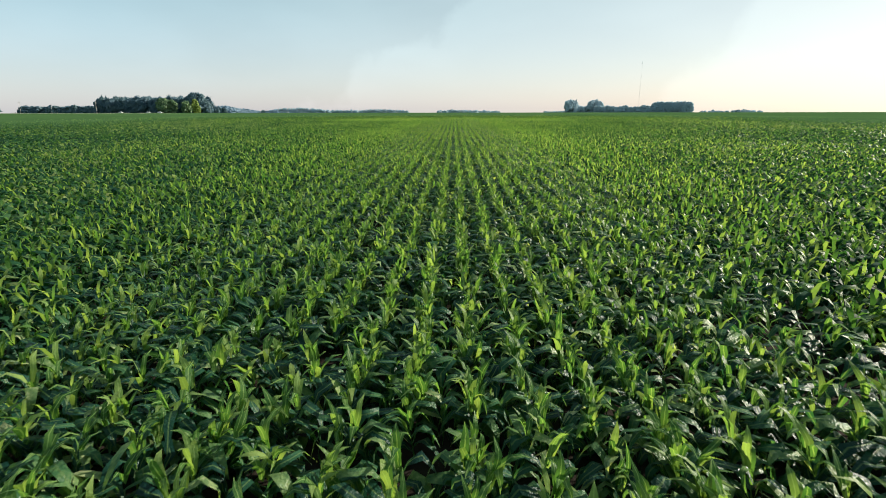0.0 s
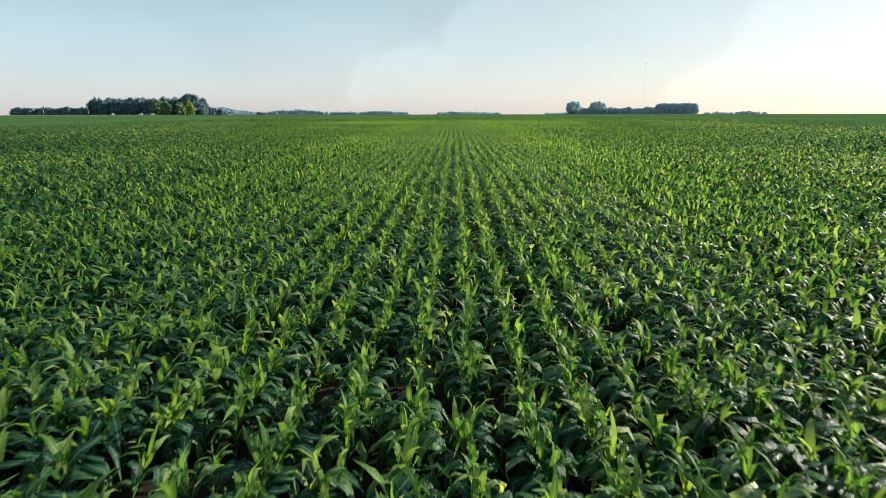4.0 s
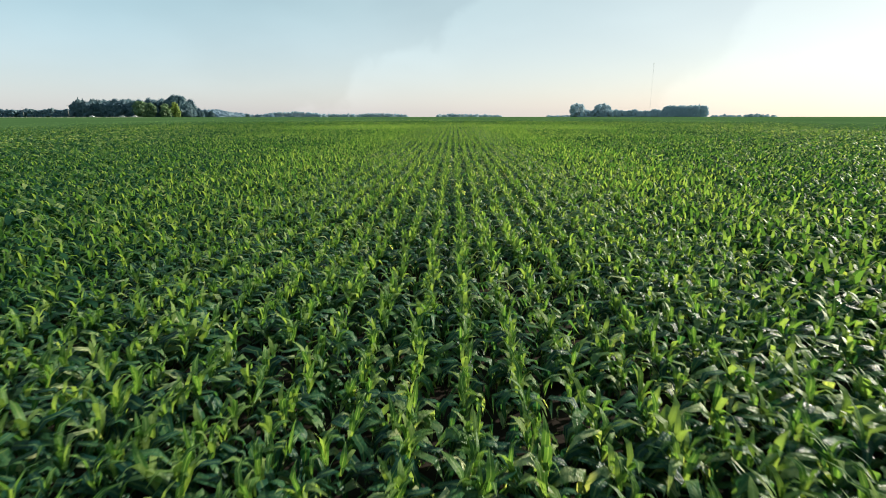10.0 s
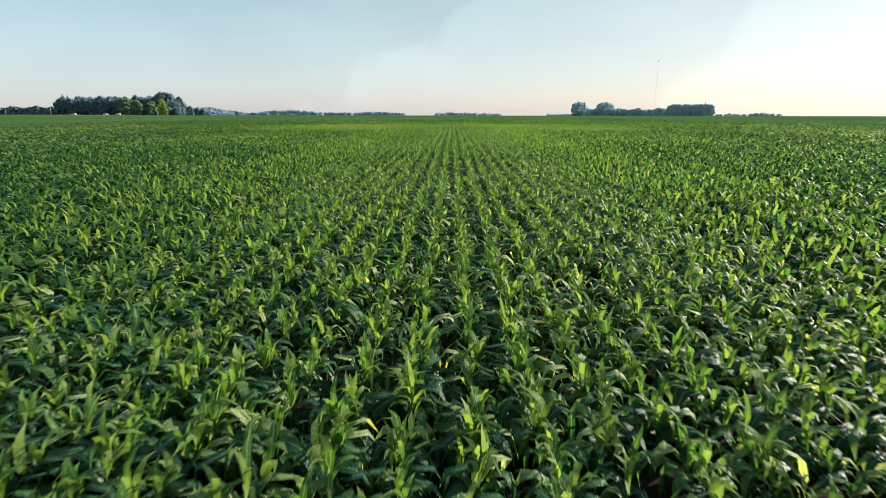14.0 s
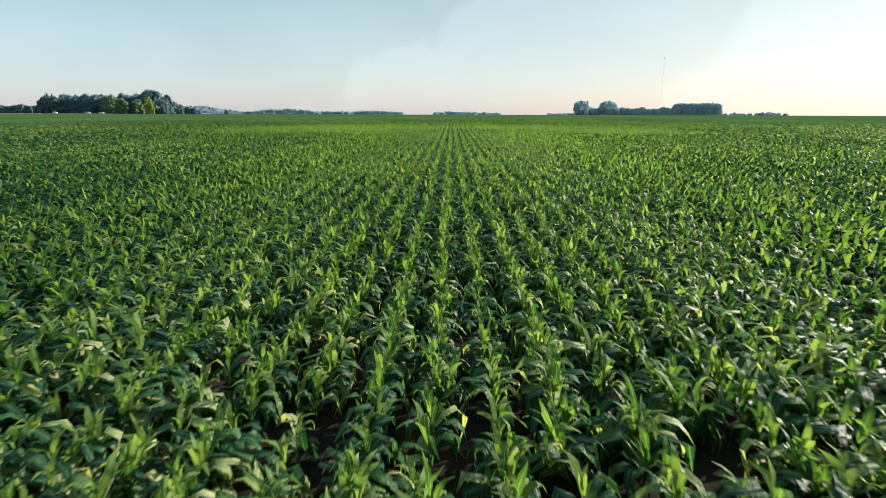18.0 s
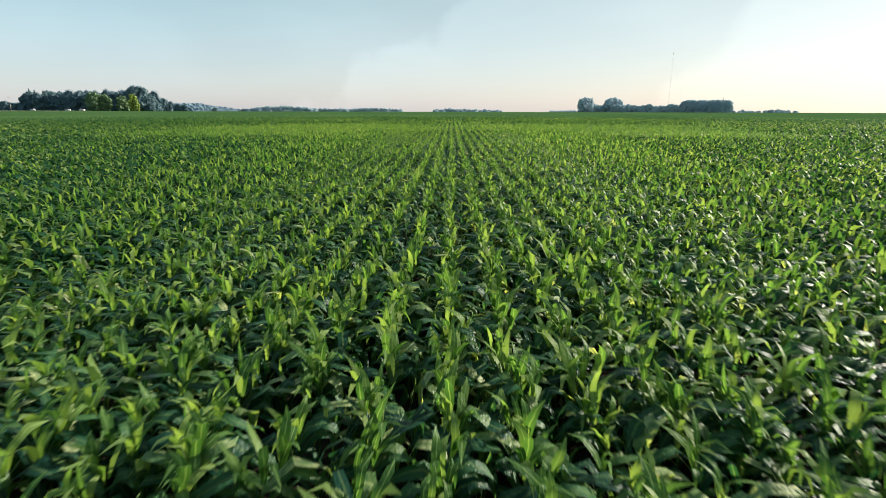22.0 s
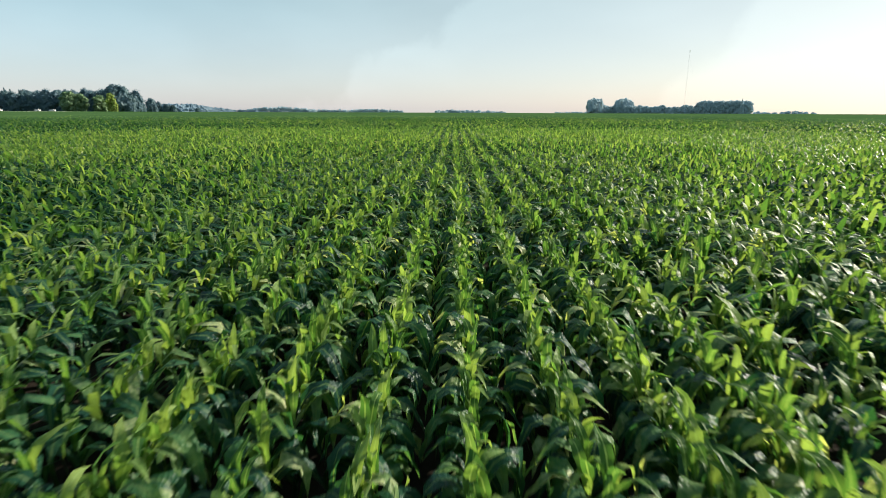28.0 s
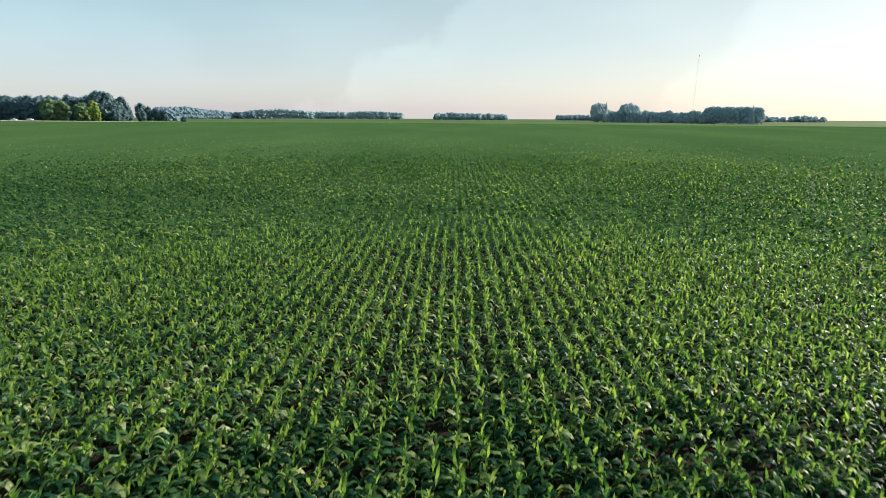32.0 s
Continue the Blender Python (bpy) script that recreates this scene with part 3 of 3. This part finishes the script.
def clumps(rs, p, way, size):
    """A small bent leaf clump of two triangles at each place."""
    n = len(p)
    way = way + rs.normal(0, 0.4, (n, 3))
    way /= np.linalg.norm(way, axis=1)[:, None] + 1e-6
    t = np.cross(way, rs.normal(0, 1, (n, 3)))
    t /= np.linalg.norm(t, axis=1)[:, None] + 1e-6
    b = np.cross(way, t)
    s = size * rs.uniform(0.6, 1.3, (n, 1))
    quad = np.stack([p - t * s, p - b * s * 0.7 + way * s * 0.3, p + t * s, p + b * s * 0.7 + way * s * 0.2], 1)
    i = np.arange(n)[:, None] * 4
    return quad.reshape(-1, 3), np.concatenate([i + (0, 1, 2), i + (0, 2, 3)])


def tree(rs, name, label, shape, height, radius, low, mat, count=1500, leaf=0.55):
    ob = thing(name, label, "tree")
    bm = bmesh.new()
    stem = height * (0.92 if shape == "spruce" else 0.62)
    rod(bm, (0, 0, 0), (0.1, 0.05, stem * 0.5), height * 0.02, height * 0.014, 8)
    rod(bm, (0.1, 0.05, stem * 0.48), (0, 0, stem), height * 0.014, height * 0.005, 8)
    part("trunk", bm, BARK, ob, smooth=True)
    if shape != "spruce":
        for i in range(5):
            a, f = i * 1.3 + rs.uniform(0, 0.5), 0.3 + 0.1 * i
            bm = bmesh.new()
            rod(bm, (0, 0, stem * f), (radius * 0.55 * math.cos(a), radius * 0.55 * math.sin(a), stem * f + height * 0.22), height * 0.008, height * 0.002, 6)
            part("limb", bm, BARK, ob, smooth=True)
    v, t, even = crown_mesh(rs, shape, height, radius, low, count, leaf)
    crown = new("crown", mesh_from("crown", v, t, [mat], smooth=even))
    crown.parent = ob
    return ob


tree_rng = np.random.RandomState(5)


def plant_trees(kinds, places):
    """Places of (kind, x, y, height factor): the first of a kind is built, the others are copies."""
    used = {}
    for kind, x, y, s in places:
        m = pose(x, y, land(y), 0, 0, tree_rng.uniform(0, 360))
        if kind not in used:
            ob = used[kind] = tree(tree_rng, *kinds[kind])
            ob.matrix_basis = m
        else:
            ob = copy_thing(used[kind], m)
        ob.scale = (s * tree_rng.uniform(0.92, 1.1), s * tree_rng.uniform(0.92, 1.1), s - land(y) / kinds[kind][3])


KINDS = {
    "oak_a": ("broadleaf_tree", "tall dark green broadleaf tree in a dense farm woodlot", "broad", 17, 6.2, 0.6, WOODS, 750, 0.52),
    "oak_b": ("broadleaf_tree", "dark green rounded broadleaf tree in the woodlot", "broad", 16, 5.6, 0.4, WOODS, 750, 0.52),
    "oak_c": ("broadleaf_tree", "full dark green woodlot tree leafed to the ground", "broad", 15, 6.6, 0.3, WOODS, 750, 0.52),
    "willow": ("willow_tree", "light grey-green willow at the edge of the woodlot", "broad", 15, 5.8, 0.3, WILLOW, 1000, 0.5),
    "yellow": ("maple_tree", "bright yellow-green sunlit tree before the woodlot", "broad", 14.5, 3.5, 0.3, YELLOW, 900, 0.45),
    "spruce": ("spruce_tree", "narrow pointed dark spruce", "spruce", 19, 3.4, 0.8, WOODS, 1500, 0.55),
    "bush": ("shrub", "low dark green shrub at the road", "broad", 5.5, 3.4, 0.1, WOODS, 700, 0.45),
}
# the woodlot beyond the road: from the spruces down to the tall trees at its end
lot = []
for i in range(26):
    f = i / 25
    x, y = -434 + f * 144, 664 - f * 54
    for depth in range(3):
        kind = ("oak_a", "oak_b", "oak_c")[tree_rng.randint(0, 3)]
        lot.append((kind, x + tree_rng.normal(0, 1.6) + depth * 2.5 - 6, y + depth * 10 + 6 + tree_rng.normal(0, 2), tree_rng.uniform(1.06, 1.2)))
lot += [("spruce", -437, 670, 1.16), ("spruce", -433, 672, 1.08), ("spruce", -421, 668, 1.05), ("spruce", -411, 664, 1.02),
        ("oak_a", -298, 616, 1.34), ("oak_c", -292, 616, 1.52), ("oak_b", -303, 620, 1.3), ("oak_b", -286, 619, 1.1), ("oak_b", -284, 626, 0.85), ("bush", -280, 612, 1.3),
        ("oak_c", -290, 636, 0.85), ("oak_b", -296, 650, 0.72), ("oak_a", -301, 664, 0.6), ("oak_c", -307, 676, 0.55), ("bush", -304, 690, 1.3),
        ("willow", -322, 594, 1.1), ("willow", -315, 588, 1.1), ("willow", -308, 590, 1.0), ("yellow", -282, 588, 1.12), ("yellow", -277.5, 586, 0.66),
        ("oak_c", -444, 672, 0.62), ("oak_b", -450, 674, 0.5), ("bush", -456, 675, 1.2), ("bush", -462, 678, 1.0), ("willow", -294, 592, 0.92),
        ("bush", -200, 521 + 44, 0.62), ("oak_c", -360, 786, 0.98), ("oak_b", -353, 789, 0.74), ("bush", -345, 792, 1.4), ("bush", -338, 794, 1.2)]
plant_trees(KINDS, lot)

# the farmstead on the other side
FARM = {
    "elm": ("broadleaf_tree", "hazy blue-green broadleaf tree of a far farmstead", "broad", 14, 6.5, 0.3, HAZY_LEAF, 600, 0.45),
    "ash": ("broadleaf_tree", "low rounded haze-coloured tree of a far farmstead", "broad", 10, 6.4, 0.1, HAZY_LEAF, 450, 0.45),
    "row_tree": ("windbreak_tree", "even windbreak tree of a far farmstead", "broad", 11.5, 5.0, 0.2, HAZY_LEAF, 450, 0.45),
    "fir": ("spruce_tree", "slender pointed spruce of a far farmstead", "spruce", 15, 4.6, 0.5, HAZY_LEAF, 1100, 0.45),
}
yard = [("elm", 186, 876, 1.3), ("elm", 180.5, 872, 1.22), ("elm", 192, 878, 1.2), ("fir", 189.5, 857, 1.2), ("ash", 197, 868, 0.85), ("ash", 204, 870, 0.7),
        ("elm", 216, 868, 1.2), ("elm", 224, 872, 1.3), ("elm", 230, 870, 1.12), ("ash", 237, 868, 0.8)]
for i in range(28):
    yard.append(("ash", 199 + i * 3.7, 880 - i * 3.0 + tree_rng.normal(0, 2), tree_rng.uniform(0.66, 0.95)))
for i in range(17):
    f = i / 16
    yard.append(("row_tree", 291 + f * 25, 803 - f * 64 + tree_rng.normal(0, 1), tree_rng.uniform(1.08, 1.2)))
yard.append(("fir", 308, 739, 1.0))
plant_trees(FARM, yard)


def tree_belt(name, label, knots, mat, seed, count):
    """A far tree line along (x, y, height of its top over the field): overlapping uneven crowns, too far to tell trunk from trunk."""
    rs = np.random.RandomState(seed)
    k = np.array(knots, float)
    along = np.r_[0, np.cumsum(np.hypot(*np.diff(k[:, :2], axis=0).T))]
    vs, ts, ev, base = [], [], [], 0
    for d in np.arange(2, along[-1], 5.0):
        x, y, top = (np.interp(d, along, k[:, i]) for i in range(3))
        y += rs.normal(0, 4)
        tall = max(2.5, (top - land(y)) * rs.uniform(0.90, 1.06))
        wide = min(7.0, tall * 0.68)
        centre, size = crown_lobes(rs, tall, wide, 0.1, 5)
        v, t = leaf_masses(rs, centre, size, 1.1)
        way = rs.normal(0, 1, (count, 3))
        way /= np.linalg.norm(way, axis=1)[:, None]
        which = rs.randint(0, len(centre), count)
        cv, ct = clumps(rs, centre[which] + way * size[which][:, None] * 1.15, way, min(0.7, tall * 0.08))
        ev.append(np.zeros(len(t) + len(ct), bool))
        v, t = np.concatenate([v, cv]), np.concatenate([t, ct + len(v)])
        v = v + (x + rs.normal(0, 1.5), y, land(y))
        vs.append(v), ts.append(t + base)
        base += len(v)
    return tagged(new(name, mesh_from(name, np.concatenate(vs), np.concatenate(ts), [mat], smooth=np.concatenate(ev))), label, "trees", kind="stuff")


BELT = "low tree line far across the plain in haze-blue leaf colour"
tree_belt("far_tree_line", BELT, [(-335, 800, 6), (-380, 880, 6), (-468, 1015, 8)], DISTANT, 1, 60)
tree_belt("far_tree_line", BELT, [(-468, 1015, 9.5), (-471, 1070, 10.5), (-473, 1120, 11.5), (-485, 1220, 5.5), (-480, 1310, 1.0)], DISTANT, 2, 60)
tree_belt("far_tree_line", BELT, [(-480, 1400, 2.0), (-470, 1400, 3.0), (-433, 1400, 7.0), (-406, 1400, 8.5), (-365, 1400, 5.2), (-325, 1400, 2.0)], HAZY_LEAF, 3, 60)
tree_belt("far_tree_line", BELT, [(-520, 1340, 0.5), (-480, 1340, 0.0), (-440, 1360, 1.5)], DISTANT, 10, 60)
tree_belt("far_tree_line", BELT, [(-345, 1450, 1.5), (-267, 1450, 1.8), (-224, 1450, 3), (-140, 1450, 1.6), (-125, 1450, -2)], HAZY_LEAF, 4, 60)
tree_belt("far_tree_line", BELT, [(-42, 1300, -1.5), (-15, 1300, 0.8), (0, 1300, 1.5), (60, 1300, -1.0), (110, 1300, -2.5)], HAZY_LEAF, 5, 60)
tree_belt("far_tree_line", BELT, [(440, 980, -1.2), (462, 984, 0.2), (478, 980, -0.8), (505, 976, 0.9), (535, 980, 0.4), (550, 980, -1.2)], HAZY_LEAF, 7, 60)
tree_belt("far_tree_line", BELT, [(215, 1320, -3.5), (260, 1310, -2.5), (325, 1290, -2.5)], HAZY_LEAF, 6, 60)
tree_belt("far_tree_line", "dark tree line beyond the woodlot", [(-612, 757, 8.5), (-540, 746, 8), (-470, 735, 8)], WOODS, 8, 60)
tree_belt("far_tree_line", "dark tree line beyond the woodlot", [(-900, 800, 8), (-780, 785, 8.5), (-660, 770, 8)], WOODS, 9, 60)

# ---- radio mast ----


def radio_mast(x, y, tall):
    ob = thing("radio_mast", "slender guyed steel lattice radio mast beside the far farmstead", "mast", m=pose(x, y, land(y)))
    side = 0.45
    feet = [(side * math.cos(a), side * math.sin(a)) for a in (0.5, 0.5 + 2.094, 0.5 + 4.189)]
    for fx, fy in feet:
        bm = bmesh.new()
        rod(bm, (fx, fy, 0), (fx, fy, tall - 1), 0.022, 0.02, 5)
        part("leg", bm, STEEL, ob)
    bm = bmesh.new()
    for i in range(int((tall - 2) / 1.6)):
        for k in range(3):
            a, b = feet[(k + i) % 3], feet[(k + i + 1) % 3]
            rod(bm, (*a, i * 1.6), (*b, i * 1.6 + 1.6), 0.008, sides=3)
    part("lattice", bm, STEEL, ob, "zigzag steel bracing")
    # drum painted pale in place of the haze that would fade it
    bm = bmesh.new()
    rod(bm, (0, 0, tall - 1.3), (0, 0, tall + 0.5), 0.45, 0.4, 10)
    part("antenna_drum", bm, WHITE, ob, "pale round antenna housing")
    for k in range(3):
        for h in (0.45, 0.9):
            a = 0.5 + k * 2.094
            bm = bmesh.new()
            rod(bm, (32 * math.cos(a), 32 * math.sin(a), 0), (0.4 * math.cos(a), 0.4 * math.sin(a), tall * h), 0.008, sides=3)
            part("guy_wire", bm, STEEL, ob)
    return ob


radio_mast(248.4, 744.3, 68.3)

# ---- along the road: poles, house, cars ----


def utility_pole(tall):
    ob = thing("utility_pole", "pale weathered wooden utility pole beside the gravel road", "utility pole", "poles along the road")
    bm = bmesh.new()
    rod(bm, (0, 0, 0), (0, 0, tall), 0.19, 0.13, 10)
    part("pole", bm, POLE_WOOD, ob, smooth=True)
    bm = bmesh.new()
    box(bm, (2.4, 0.12, 0.14), (0, 0.12, tall - 0.6), bevel=0.01)
    part("crossarm", bm, POLE_WOOD, ob)
    for x in (-1.05, -0.4, 0.4, 1.05):
        bm = bmesh.new()
        rod(bm, (x, 0.12, tall - 0.53), (x, 0.12, tall - 0.3), 0.06, 0.04, 8)
        part("insulator", bm, CERAMIC, ob, smooth=True)
    return ob


first_pole = utility_pole(13.8)
first_pole.matrix_basis = pose(-387.3, 582, land(582))
for x, y in ((-472, 583), (-480, 640), (-560, 584)):
    copy_thing(first_pole, pose(x, y, land(y), 0, 0, 4))


def farmhouse(x, y, turn):
    ob = thing("farmhouse", "small white boarded farmhouse with a grey gable roof", "house", m=pose(x, y, land(y), 0, 0, turn))
    w, d, h = 7.0, 9.0, 3.2
    for n, (sx, sy, px, py) in enumerate(((w, 0.2, 0, -d / 2), (w, 0.2, 0, d / 2), (0.2, d - 0.4, -w / 2 + 0.1, 0), (0.2, d - 0.4, w / 2 - 0.1, 0))):
        part("wall", box(bmesh.new(), (sx, sy, h), (px, py, h / 2)), WHITE, ob)
    for s in (-1, 1):
        bm = bmesh.new()
        vs = [bm.verts.new(c) for c in ((-w / 2, 0, h), (w / 2, 0, h), (0, 0, h + 2.4))]
        bm.faces.new(vs)
        bmesh.ops.solidify(bm, geom=bm.faces[:], thickness=0.15)
        part("gable", bm, WHITE, ob, m=pose(0, s * (d / 2 - 0.1), 0))
        slope = math.degrees(math.atan2(2.4, w / 2))
        part("roof", box(bmesh.new(), (4.6, d + 0.8, 0.14), (0, 0, 0), bevel=0.02), ROOFING, ob, m=pose(s * 1.95, 0, h + 1.13, 0, s * slope, 0))
    for s in (-2.0, 2.0):
        win = part("window", box(bmesh.new(), (1.1, 0.1, 1.3), (0, 0, 0), bevel=0.02), WHITE, ob, m=pose(s, -d / 2 - 0.12, 1.7))
        part("pane", box(bmesh.new(), (0.9, 0.04, 1.1), (0, -0.05, 0)), GLASS, win)
    part("door", box(bmesh.new(), (0.95, 0.08, 2.05), (0, -d / 2 - 0.12, 1.05), bevel=0.02), DARK_PAINT, ob)
    part("chimney", box(bmesh.new(), (0.6, 0.6, 1.6), (0.8, 1.5, h + 2.4), bevel=0.03), ROOFING, ob)
    return ob


farmhouse(-711, 865, 8)


def parked_car():
    ob = thing("parked_car", "small white car parked on the verge before the woodlot", "car", "cars parked at the road")
    bm = box(bmesh.new(), (1.75, 4.1, 0.62), (0, 0, 0.62), bevel=0.12)
    part("body", bm, WHITE, ob)
    bm = bmesh.new()
    box(bm, (1.5, 2.2, 0.56), (0, -0.15, 1.17), bevel=0.16)
    cabin = part("cabin", bm, WHITE, ob)
    for s in (-1, 1):
        part("side_window", box(bmesh.new(), (0.03, 1.7, 0.34), (s * 0.755, -0.15, 1.17), bevel=0.01), GLASS, cabin)
        part("windscreen", box(bmesh.new(), (1.2, 0.03, 0.36), (0, s * 1.1 - 0.15, 1.16), bevel=0.01), GLASS, cabin)
        for e in (-1, 1):
            bm = bmesh.new()
            rod(bm, (s * 0.68, e * 1.3, 0.31), (s * 0.9, e * 1.3, 0.31), 0.31, sides=16)
            wheel = part("wheel", bm, RUBBER, ob, "black tyre", smooth=False)
            bm = bmesh.new()
            rod(bm, (s * 0.9, e * 1.3, 0.31), (s * 0.915, e * 1.3, 0.31), 0.18, sides=12)
            part("rim", bm, STEEL, wheel)
    return ob


first_car = parked_car()
first_car.matrix_basis = pose(-296, 540.3, land(540.3) + 1.14, 0, 0, 96)
for x, y, a in ((-307.6, 540.5, 4), (-335.5, 540, -8)):
    copy_thing(first_car, pose(x, y, land(y) + 1.14, 0, 0, a + 90))
